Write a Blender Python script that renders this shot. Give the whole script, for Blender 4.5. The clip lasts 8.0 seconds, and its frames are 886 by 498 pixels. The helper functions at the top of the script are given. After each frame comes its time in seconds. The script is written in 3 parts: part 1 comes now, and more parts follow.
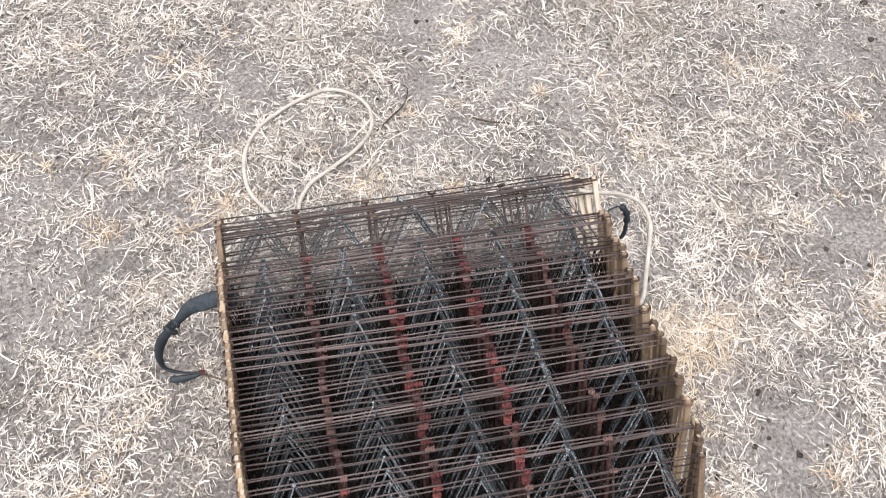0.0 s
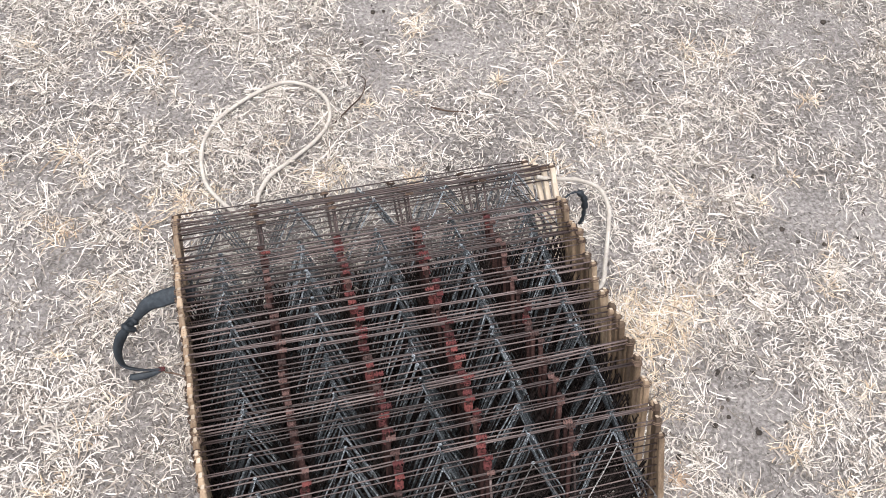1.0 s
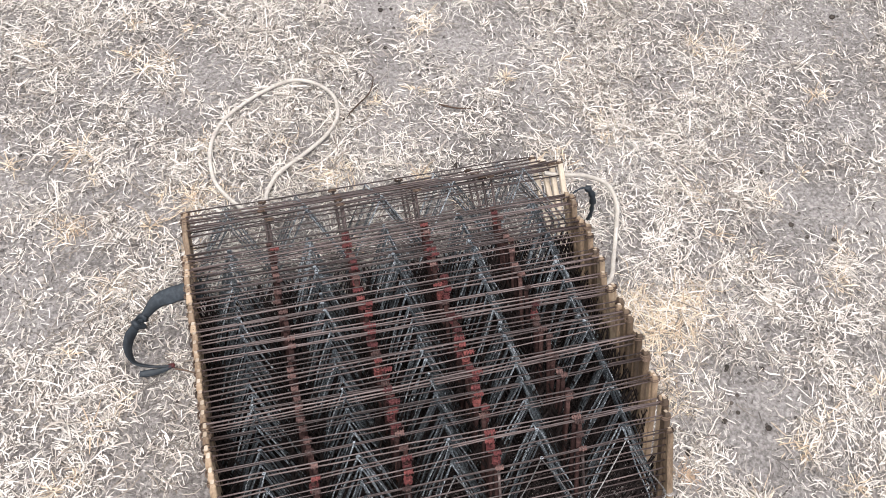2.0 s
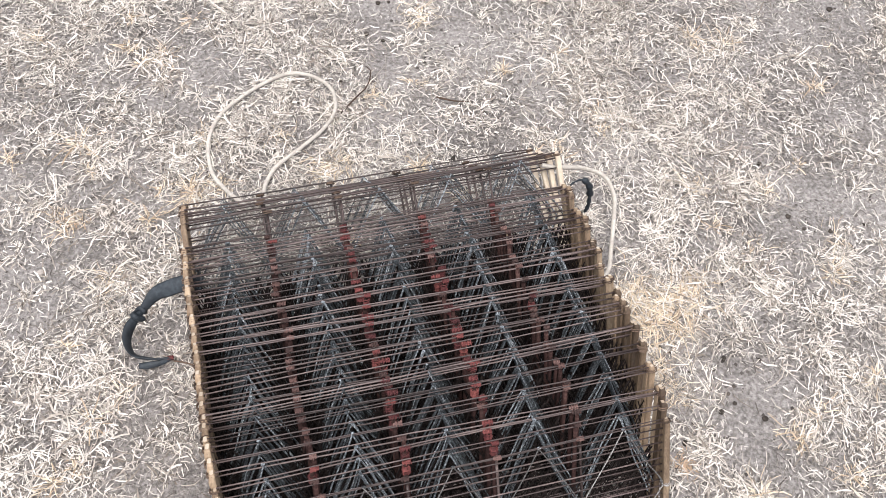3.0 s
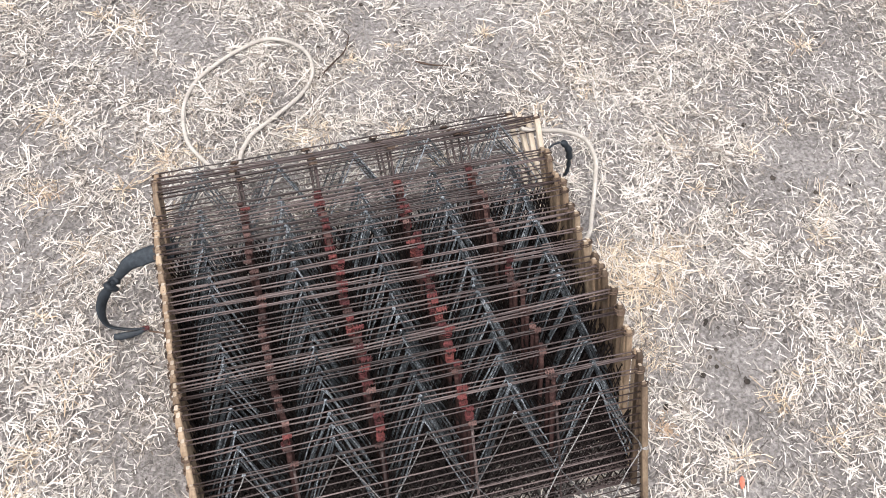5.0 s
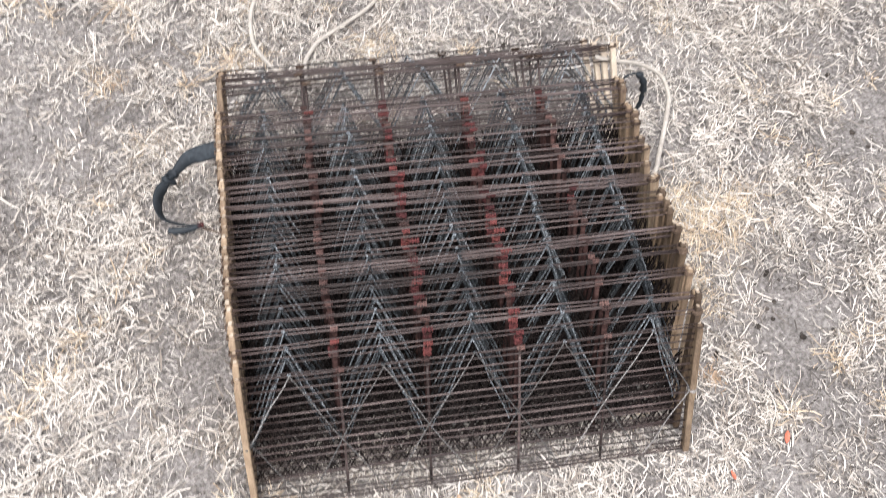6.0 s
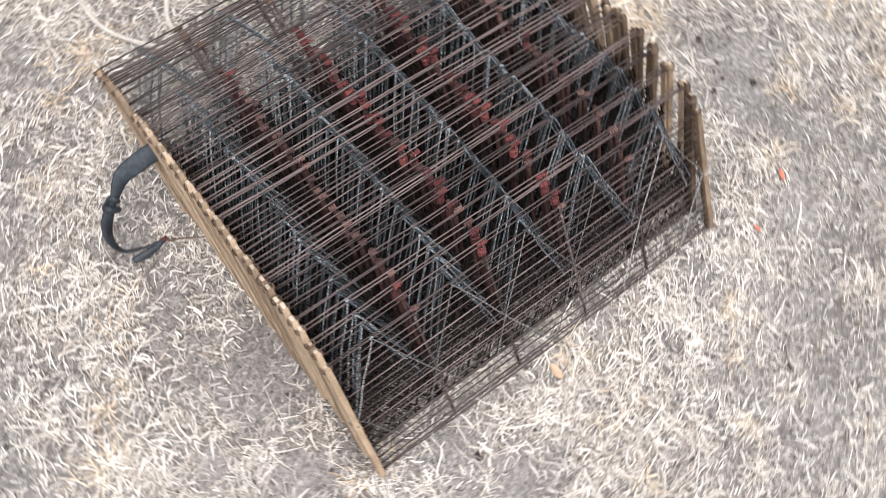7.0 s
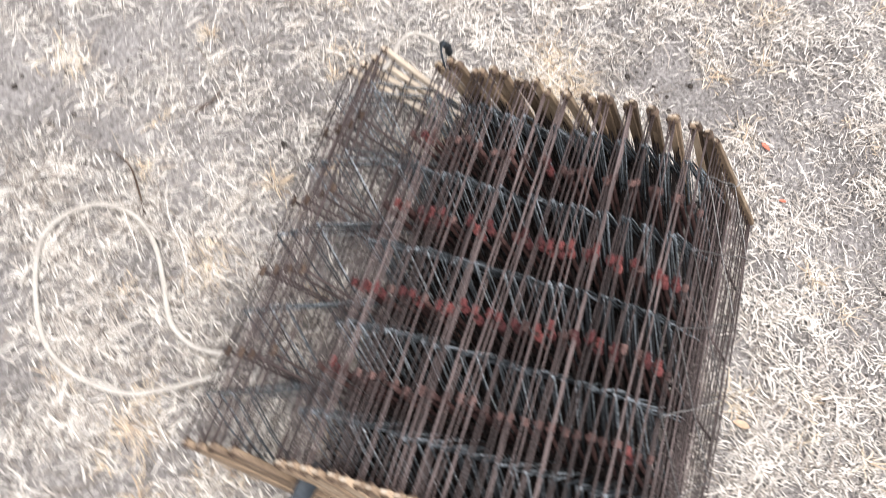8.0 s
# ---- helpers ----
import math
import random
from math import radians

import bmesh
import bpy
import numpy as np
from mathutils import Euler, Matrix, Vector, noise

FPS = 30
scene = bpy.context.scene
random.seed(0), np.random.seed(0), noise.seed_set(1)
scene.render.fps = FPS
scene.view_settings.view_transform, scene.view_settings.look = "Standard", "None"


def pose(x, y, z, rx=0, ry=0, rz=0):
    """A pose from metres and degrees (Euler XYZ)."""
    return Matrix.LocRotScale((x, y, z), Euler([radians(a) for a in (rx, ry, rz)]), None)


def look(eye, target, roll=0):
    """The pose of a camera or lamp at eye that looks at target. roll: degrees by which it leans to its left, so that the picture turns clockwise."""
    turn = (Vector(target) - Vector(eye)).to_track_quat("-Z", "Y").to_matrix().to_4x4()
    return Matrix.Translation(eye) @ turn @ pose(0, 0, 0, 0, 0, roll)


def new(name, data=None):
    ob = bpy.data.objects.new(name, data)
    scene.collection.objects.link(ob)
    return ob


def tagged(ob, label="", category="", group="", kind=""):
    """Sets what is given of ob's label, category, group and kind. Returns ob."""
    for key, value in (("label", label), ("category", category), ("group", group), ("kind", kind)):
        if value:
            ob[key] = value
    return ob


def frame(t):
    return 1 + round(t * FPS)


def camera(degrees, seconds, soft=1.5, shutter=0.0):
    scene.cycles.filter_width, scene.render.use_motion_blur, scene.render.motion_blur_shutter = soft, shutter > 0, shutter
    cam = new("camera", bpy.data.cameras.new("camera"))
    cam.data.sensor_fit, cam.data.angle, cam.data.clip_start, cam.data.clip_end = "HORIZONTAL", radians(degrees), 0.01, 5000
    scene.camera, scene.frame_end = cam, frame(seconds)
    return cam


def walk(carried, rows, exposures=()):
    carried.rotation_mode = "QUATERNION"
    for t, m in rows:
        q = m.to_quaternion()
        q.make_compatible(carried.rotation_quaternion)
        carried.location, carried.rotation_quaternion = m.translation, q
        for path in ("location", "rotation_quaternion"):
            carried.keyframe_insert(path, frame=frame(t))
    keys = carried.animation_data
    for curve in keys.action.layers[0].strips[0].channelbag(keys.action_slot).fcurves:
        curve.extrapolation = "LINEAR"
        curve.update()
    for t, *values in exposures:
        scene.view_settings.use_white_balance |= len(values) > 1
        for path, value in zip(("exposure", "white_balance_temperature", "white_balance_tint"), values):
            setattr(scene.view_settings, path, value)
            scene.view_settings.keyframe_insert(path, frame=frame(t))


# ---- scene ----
cam = camera(55.6, 8.0, soft=0.85, shutter=0.35)
PATH = [
    (0, (0.127, -0.124, 1.189), (0.423, 0.865, -0.524), 6.6),
    (0.2, (0.131, -0.14, 1.188), (0.435, 0.847, -0.524), 7.0),
    (0.5, (0.146, -0.14, 1.189), (0.503, 0.822, -0.528), 9.1),
    (1, (0.148, -0.134, 1.189), (0.501, 0.828, -0.529), 8.1),
    (1.5, (0.148, -0.136, 1.187), (0.481, 0.834, -0.53), 6.9),
    (3, (0.149, -0.146, 1.189), (0.481, 0.81, -0.536), 6.9),
    (3.5, (0.154, -0.146, 1.184), (0.474, 0.809, -0.545), 6.3),
    (4, (0.166, -0.141, 1.182), (0.478, 0.797, -0.557), 5.6),
    (4.2, (0.172, -0.151, 1.174), (0.491, 0.788, -0.563), 5.6),
    (5.3, (0.186, -0.157, 1.168), (0.502, 0.727, -0.598), 6.8),
    (5.5, (0.171, -0.15, 1.164), (0.5, 0.721, -0.607), 8.5),
    (5.8, (0.158, -0.162, 1.15), (0.42, 0.687, -0.642), 8.1),
    (6, (0.158, -0.173, 1.134), (0.364, 0.633, -0.684), 7.1),
    (6.2, (0.147, -0.174, 1.117), (0.361, 0.545, -0.737), 10.1),
    (6.5, (0.108, -0.144, 1.105), (0.371, 0.496, -0.771), 14.1),
    (6.7, (0.047, -0.11, 1.102), (0.423, 0.501, -0.765), 16.9),
    (6.8, (0.006, -0.083, 1.09), (0.477, 0.479, -0.771), 19.2),
    (7, (-0.061, -0.021, 1.093), (0.455, 0.339, -0.806), 19.7),
    (7.2, (-0.103, 0.039, 1.103), (0.527, 0.316, -0.775), 25.9),
    (7.5, (-0.148, 0.163, 1.063), (0.598, 0.398, -0.778), 22.0),
    (7.8, (-0.16, 0.306, 1.041), (0.658, 0.406, -0.782), 18.2),
    (8, (-0.155, 0.397, 1.069), (0.716, 0.436, -0.731), 16.9),
]
walk(cam, [(t, look(eye, target, roll)) for t, eye, target, roll in PATH],
     exposures=((0, 1.0), (6.8, 1.0), (7.5, 1.1), (8, 1.15)))

# ---- light ----
world = bpy.data.worlds.new("overcast_sky")
scene.world = world
world.use_nodes = True
wn = world.node_tree.nodes
sky = wn.new("ShaderNodeTexSky")
sky.sky_type = "NISHITA"
sky.sun_disc = False
sky.sun_elevation, sky.sun_rotation = radians(78), radians(216)
sky.air_density, sky.dust_density = 1.0, 4.0
tint = wn.new("ShaderNodeHueSaturation")
tint.inputs["Saturation"].default_value = 0.35
world.node_tree.links.new(sky.outputs[0], tint.inputs["Color"])
world.node_tree.links.new(tint.outputs[0], wn["Background"].inputs["Color"])
wn["Background"].inputs["Strength"].default_value = 0.15

sun = new("sun", bpy.data.lights.new("sun", "SUN"))
sun.data.energy, sun.data.angle, sun.data.color = 1.5, radians(65), (0.95, 0.98, 1.0)
sun.matrix_world = look((-0.5, -0.7, 4.2), (0, 0, 0))


# ---- materials ----
def material(name, stops, scale=20.0, stretch=(1, 1, 1), rough=0.8, bump=0.0, bump_scale=200.0, spread=0.0,
             by="none", fine=0.35, metal=0.0, space="Object", distance=0.002, spec=0.3, finer=7):
    """A surface whose colour runs through the stops by coarse and fine noise and, if asked, differs from piece to piece."""
    m = bpy.data.materials.new(name)
    m.use_nodes = True
    n, l = m.node_tree.nodes, m.node_tree.links
    b = n["Principled BSDF"]
    at = n.new("ShaderNodeTexCoord")
    mp = n.new("ShaderNodeMapping")
    mp.inputs["Scale"].default_value = stretch
    if space == "World":
        geo = n.new("ShaderNodeNewGeometry")
        l.new(geo.outputs["Position"], mp.inputs["Vector"])
    else:
        l.new(at.outputs["Object"], mp.inputs["Vector"])
    big, small = n.new("ShaderNodeTexNoise"), n.new("ShaderNodeTexNoise")
    big.inputs["Scale"].default_value, small.inputs["Scale"].default_value = scale, scale * finer
    big.inputs["Detail"].default_value, small.inputs["Detail"].default_value = 5, 4
    for x in (big, small):
        l.new(mp.outputs[0], x.inputs["Vector"])
    mix = n.new("ShaderNodeMix")
    mix.inputs[0].default_value = fine
    l.new(big.outputs[0], mix.inputs[2]), l.new(small.outputs[0], mix.inputs[3])
    value = mix.outputs[0]
    if by != "none":
        if by == "island":
            geo2 = n.new("ShaderNodeNewGeometry")
            rnd = geo2.outputs["Random Per Island"]
        else:
            rnd = n.new("ShaderNodeObjectInfo").outputs["Random"]
        add = n.new("ShaderNodeMath")
        add.operation = "MULTIPLY_ADD"
        off = n.new("ShaderNodeMath")
        off.operation = "SUBTRACT"
        off.inputs[1].default_value = 0.5
        l.new(rnd, off.inputs[0])
        l.new(off.outputs[0], add.inputs[0])
        add.inputs[1].default_value = spread
        l.new(value, add.inputs[2])
        value = add.outputs[0]
    ramp = n.new("ShaderNodeValToRGB")
    while len(ramp.color_ramp.elements) < len(stops):
        ramp.color_ramp.elements.new(0.5)
    for e, (p, c) in zip(ramp.color_ramp.elements, stops):
        e.position, e.color = p, (*c, 1)
    l.new(value, ramp.inputs[0])
    l.new(ramp.outputs[0], b.inputs["Base Color"])
    b.inputs["Roughness"].default_value, b.inputs["Metallic"].default_value = rough, metal
    b.inputs["Specular IOR Level"].default_value = spec
    if bump:
        tex = n.new("ShaderNodeTexNoise")
        tex.inputs["Scale"].default_value, tex.inputs["Detail"].default_value = bump_scale, 6
        l.new(mp.outputs[0], tex.inputs["Vector"])
        bp = n.new("ShaderNodeBump")
        bp.inputs["Strength"].default_value, bp.inputs["Distance"].default_value = bump, distance
        l.new(tex.outputs[0], bp.inputs["Height"])
        l.new(bp.outputs[0], b.inputs["Normal"])
    return m


SOIL = material("dry_soil", [(0.32, (0.095, 0.084, 0.078)), (0.45, (0.185, 0.166, 0.156)), (0.56, (0.275, 0.25, 0.236)), (0.7, (0.42, 0.384, 0.364))],
                scale=5.0, rough=0.95, bump=1.0, bump_scale=260, fine=0.6, finer=34, space="World", distance=0.008, spec=0.1)
STRAW = material("bleached_straw", [(0.12, (0.17, 0.138, 0.115)), (0.38, (0.385, 0.335, 0.29)), (0.58, (0.555, 0.5, 0.445)), (0.9, (0.7, 0.64, 0.575))],
                 scale=3.0, rough=0.75, spread=0.75, by="island", fine=0.3, space="World", spec=0.25)
LITTER = material("grey_straw_litter", [(0.15, (0.1, 0.086, 0.078)), (0.4, (0.29, 0.257, 0.23)), (0.6, (0.44, 0.4, 0.36)), (0.9, (0.6, 0.555, 0.51))],
                  scale=3.0, rough=0.85, spread=0.8, by="island", fine=0.3, space="World", spec=0.15)
YELLOW = material("yellow_straw", [(0.1, (0.27, 0.19, 0.125)), (0.4, (0.48, 0.37, 0.265)), (0.65, (0.61, 0.5, 0.375)), (0.9, (0.7, 0.61, 0.49))],
                  scale=5.0, rough=0.7, spread=0.7, by="island", fine=0.3, space="World", spec=0.25)
ROD = material("dark_reed", [(0.25, (0.024, 0.0155, 0.014)), (0.5, (0.058, 0.04, 0.037)), (0.75, (0.145, 0.107, 0.1))],
               scale=18, stretch=(0.35, 3, 3), rough=0.42, spec=0.35, bump=0.4, bump_scale=120, spread=0.35, by="object", distance=0.0006)
STAVE = material("dark_stave", [(0.25, (0.018, 0.01, 0.009)), (0.5, (0.042, 0.022, 0.02)), (0.8, (0.1, 0.055, 0.048))],
                 scale=20, stretch=(3, 3, 0.4), spec=0.1, rough=0.9, bump=0.4, bump_scale=120, spread=0.3, by="object", distance=0.0006)
POST = material("split_bamboo", [(0.2, (0.105, 0.07, 0.046)), (0.42, (0.22, 0.152, 0.1)), (0.6, (0.32, 0.228, 0.152)), (0.85, (0.44, 0.338, 0.24))],
                scale=22, stretch=(0.3, 4, 4), rough=0.65, bump=0.5, bump_scale=90, spread=0.4, by="object", distance=0.0008)
BROWN_POST = material("brown_bamboo", [(0.2, (0.055, 0.036, 0.024)), (0.42, (0.12, 0.081, 0.053)), (0.6, (0.2, 0.142, 0.094)), (0.85, (0.34, 0.262, 0.182))],
                      scale=22, stretch=(0.3, 4, 4), rough=0.6, bump=0.5, bump_scale=90, spread=0.5, by="object", distance=0.0008)
PALE_POST = material("bleached_bamboo", [(0.2, (0.27, 0.2, 0.14)), (0.5, (0.44, 0.36, 0.28)), (0.8, (0.6, 0.52, 0.43))],
                     scale=22, stretch=(0.3, 4, 4), rough=0.6, bump=0.5, bump_scale=90, spread=0.3, by="object", distance=0.0008)
# the ramp's pale end paints glints along a dark cord
CORD = material("dark_cord_with_glints", [(0.3, (0.009, 0.011, 0.013)), (0.47, (0.03, 0.035, 0.04)), (0.56, (0.1, 0.112, 0.122)), (0.66, (0.42, 0.45, 0.48))],
                scale=45, rough=0.36, spread=0.25, by="object", fine=0.5, spec=0.6)
# knots run paler than the cord: their small highlights are painted in
GLINT_KNOT = material("cord_knot_with_glints", [(0.3, (0.02, 0.024, 0.028)), (0.5, (0.08, 0.09, 0.1)), (0.72, (0.36, 0.39, 0.42))], scale=120, rough=0.4, spread=0.5, by="object", spec=0.5)
PALE_CORD = material("pale_twisted_cord", [(0.3, (0.05, 0.047, 0.046)), (0.5, (0.14, 0.132, 0.128)), (0.7, (0.48, 0.455, 0.435))],
                     scale=60, rough=0.6, spread=0.2, by="object", fine=0.5)
# near-black brown: the shade between the panels is put into this colour
SHADE_NET = material("gap_shade_net", [(0.3, (0.009, 0.007, 0.0065)), (0.55, (0.02, 0.015, 0.014)), (0.8, (0.05, 0.038, 0.035))], scale=40, rough=0.9, spread=0.2, by="island", spec=0.1)
RED = material("red_thread", [(0.2, (0.06, 0.021, 0.022)), (0.5, (0.14, 0.04, 0.04)), (0.85, (0.27, 0.083, 0.072))],
               scale=90, rough=0.9, spread=0.45, by="object", bump=0.4, bump_scale=500)
FADED = material("faded_pink_thread", [(0.25, (0.06, 0.036, 0.033)), (0.5, (0.12, 0.066, 0.058)), (0.8, (0.22, 0.13, 0.115))],
                 scale=90, rough=0.85, spread=0.5, by="object", bump=0.4, bump_scale=500)
TIE = material("brown_twine", [(0.25, (0.035, 0.022, 0.015)), (0.5, (0.08, 0.05, 0.036)), (0.8, (0.16, 0.11, 0.08))],
               scale=90, rough=0.8, spread=0.4, by="object")
ROPE = material("cream_rope", [(0.25, (0.27, 0.237, 0.207)), (0.5, (0.4, 0.36, 0.318)), (0.75, (0.52, 0.48, 0.43))],
                scale=30, rough=0.85, bump=0.5, bump_scale=300, fine=0.4, distance=0.001)
RUBBER = material("black_rubber", [(0.3, (0.008, 0.0095, 0.012)), (0.55, (0.02, 0.025, 0.031)), (0.8, (0.06, 0.072, 0.085))],
                  scale=25, rough=0.55, bump=0.3, bump_scale=200, distance=0.0008, spec=0.3)
DARK = material("dark_clod", [(0.3, (0.03, 0.024, 0.02)), (0.55, (0.07, 0.056, 0.047)), (0.8, (0.14, 0.115, 0.1))],
                scale=60, rough=0.95, bump=0.6, bump_scale=300, spread=0.4, by="object")
GRIT = material("loose_grit", [(0.2, (0.08, 0.069, 0.063)), (0.5, (0.21, 0.187, 0.176)), (0.8, (0.38, 0.345, 0.325))],
                scale=9, rough=0.95, spread=0.7, by="island", space="World", spec=0.1)
STONE = material("pale_clod", [(0.3, (0.2, 0.17, 0.15)), (0.55, (0.33, 0.29, 0.26)), (0.8, (0.45, 0.4, 0.37))],
                 scale=60, rough=0.95, bump=0.6, bump_scale=300, spread=0.4, by="object")
LEAF = material("dry_leaf", [(0.25, (0.26, 0.17, 0.11)), (0.5, (0.4, 0.28, 0.19)), (0.8, (0.52, 0.4, 0.3))],
                scale=40, rough=0.75, bump=0.4, bump_scale=150)
SCARLET = material("red_scrap", [(0.3, (0.36, 0.09, 0.05)), (0.6, (0.52, 0.17, 0.11))], scale=60, rough=0.6)


# ---- helpers of this scene ----
def link(name, verts, faces, mat, smooth=False):
    me = bpy.data.meshes.new(name)
    me.from_pydata([tuple(v) for v in verts], [], faces)
    me.materials.append(mat)
    if smooth:
        me.polygons.foreach_set("use_smooth", [True] * len(me.polygons))
    me.update()
    return me


def child(name, mesh, parent, m, label=""):
    ob = new(name, mesh)
    ob.parent = parent
    ob.matrix_basis = m
    return tagged(ob, label)


def tube(points, radius, sides=6, closed=False, caps=True):
    """Vertices and faces of a round tube along points; radius a number or one for each point."""
    pts = [Vector(p) for p in points]
    rad = radius if isinstance(radius, (list, tuple)) else [radius] * len(pts)
    verts, faces = [], []
    side = None
    for i, p in enumerate(pts):
        d = (pts[min(i + 1, len(pts) - 1)] - pts[max(i - 1, 0)]).normalized()
        if side is None:
            side = d.orthogonal().normalized()
        side = (side - d * side.dot(d)).normalized()
        up = d.cross(side)
        for k in range(sides):
            a = 2 * math.pi * k / sides
            verts.append(p + (side * math.cos(a) + up * math.sin(a)) * rad[i])
    for i in range(len(pts) - 1):
        for k in range(sides):
            a, b = i * sides + k, i * sides + (k + 1) % sides
            faces.append((a, b, b + sides, a + sides))
    if caps:
        faces.append(tuple(reversed(range(sides))))
        faces.append(tuple(range((len(pts) - 1) * sides, len(pts) * sides)))
    return verts, faces


def joined(*pieces):
    verts, faces = [], []
    for v, f in pieces:
        n = len(verts)
        verts += list(v)
        faces += [tuple(i + n for i in g) for g in f]
    return verts, faces


def spline(points, per=10):
    """A smooth line through the points (Catmull-Rom)."""
    p = [Vector(q) for q in points]
    p = [p[0] * 2 - p[1]] + p + [p[-1] * 2 - p[-2]]
    out = []
    for i in range(1, len(p) - 2):
        for k in range(per):
            t = k / per
            a, b, c, d = p[i - 1], p[i], p[i + 1], p[i + 2]
            out.append(0.5 * (2 * b + (c - a) * t + (2 * a - 5 * b + 4 * c - d) * t * t + (3 * b - a - 3 * c + d) * t ** 3))
    out.append(p[-2])
    return out


def between(a, b, across=None):
    """The matrix that lays a piece, one unit long along x, from a to b, its z towards across."""
    a, b = Vector(a), Vector(b)
    x = b - a
    n = (across or Vector((0, 0, 1))).normalized()
    y = n.cross(x).normalized()
    z = x.normalized().cross(y)
    return Matrix(((x.x, y.x, z.x, a.x), (x.y, y.y, z.y, a.y), (x.z, y.z, z.z, a.z), (0, 0, 0, 1)))


# ---- ground ----
def ground_height(x, y):
    h = 0.012 * noise.noise((x * 2.1, y * 2.1, 3.0)) + 0.006 * noise.noise((x * 7, y * 7, 9.0)) + 0.003 * noise.noise((x * 23, y * 23, 1.0))
    inside = max(0.0, min(1.0, (0.12 - max(-0.02 - x, x - 0.59, -0.02 - y, y - 0.64)) / 0.12))
    return (h - 0.004) * (1 - 0.85 * inside) - 0.003 * inside


def make_ground():
    def axis(lo, hi, step, far):
        mid = list(np.arange(lo, hi, step))
        out, d = [], step
        while d < far:
            d *= 1.5
            out.append(d)
        return [lo - d for d in reversed(out)] + mid + [hi + d for d in out]
    xs, ys = axis(-1.3, 2.1, 0.016, 60), axis(-1.0, 2.6, 0.016, 60)
    verts = [(x, y, ground_height(x, y)) for y in ys for x in xs]
    w = len(xs)
    faces = [(j * w + i, j * w + i + 1, (j + 1) * w + i + 1, (j + 1) * w + i) for j in range(len(ys) - 1) for i in range(w - 1)]
    ob = new("ground", link("ground", verts, faces, SOIL, True))
    tagged(ob, "dry grey-brown trodden soil with bare patches", "ground", kind="structure")


make_ground()
rng = np.random.default_rng(7)
# bare patches of soil: x, y, radius
BARE = [(-0.29, 0.6, 0.16), (0.37, 1.06, 0.1), (0.04, 0.95, 0.12), (0.37, 0.93, 0.07), (1.02, 0.48, 0.11), (0.79, 0.17, 0.09), (-0.06, 0.17, 0.09), (-0.06, 0.07, 0.07), (0.15, -0.12, 0.07), (0.75, 0.1, 0.07),
        (0.876, 0.8, 0.08), (1.3, 0.88, 0.1), (0.5, 0.99, 0.07), (0.07, -0.03, 0.05), (0.62, 0.44, 0.05)]


def blades(name, count, area, mat, length, width, rise, label, tuft=0, skip=None, spread=0.018, droop=0.5, floor=0.25, clump=3.0, steps=3, curl=0.5, crown=0.0):
    """Straw blades, single or in tufts, as one piece of stuff: flat, bent and kinked strips. area: x0, x1, y0, y1. crown: how far the blades of a tuft point outwards alike."""
    verts, faces = [], []
    made = 0
    while made < count:
        cx, cy = rng.uniform(area[0], area[1]), rng.uniform(area[2], area[3])
        bare = max(0.03, min(1.0, min(cx - area[0], area[1] - cx, cy - area[2], area[3] - cy) / 0.25))
        d = 0.5 + 0.55 * noise.noise((cx * clump, cy * clump, 5.0)) + 0.6 * noise.noise((cx * 12, cy * 12, 2.0))
        for bx, by, br in BARE:
            bare *= min(1.0, 0.2 + max(0.0, math.hypot(cx - bx, cy - by) / br - 0.4) * 1.3)
        if rng.random() > bare * max(floor, min(1.0, 1.6 * d - 0.25)) or (skip and skip(cx, cy)):
            continue
        many = max(3, int(tuft * rng.uniform(0.4, 1.6))) if tuft else 1
        size = rng.uniform(0.55, 1.35)
        for _ in range(many):
            made += 1
            yaw = rng.uniform(0, 2 * math.pi)
            r = abs(rng.normal(0, spread)) * size if tuft else 0
            x, y = cx + r * math.cos(yaw), cy + r * math.sin(yaw)
            yaw = yaw + rng.normal(0, 0.4) if tuft and rng.random() < crown else rng.uniform(0, 2 * math.pi)
            ln = length * min(2.4, math.exp(rng.normal(-0.1, 0.5))) * (size if tuft else 1)
            wd = width * rng.uniform(0.4, 1.6) / 2
            up = rise * rng.uniform(-0.2, 1.5)
            turn = rng.normal(0, curl)
            kink = rng.normal(0, curl)
            roll = rng.normal(0, 0.5)
            z = ground_height(x, y) + rng.uniform(0.0004, 0.007)
            low = z - 0.002
            n = len(verts)
            e = rng.uniform(0.1, 0.9)
            bend = rng.integers(1, steps + 1)
            for k in range(steps + 1):
                ux, uy = math.cos(yaw), math.sin(yaw)
                w = wd * (0.75 if k == 0 else e if k == steps else 1.0)
                lift = w * roll
                verts += [(x - uy * w, y + ux * w, z + lift), (x + uy * w, y - ux * w, z - lift)]
                x, y, z = x + ux * math.cos(up) * ln / steps, y + uy * math.cos(up) * ln / steps, max(low, z + math.sin(up) * ln / steps)
                yaw += turn / steps + (kink if k + 1 == bend else 0)
                up -= droop * rng.uniform(0, 2.0) / steps
            faces += [(n + 2 * k, n + 2 * k + 1, n + 2 * k + 3, n + 2 * k + 2) for k in range(steps)]
    ob = new(name, link(name, verts, faces, mat))
    return tagged(ob, label, "grass", kind="stuff")


def under_trap(x, y):
    return 0.0 < x < 0.57 and 0.2 < y < 0.4


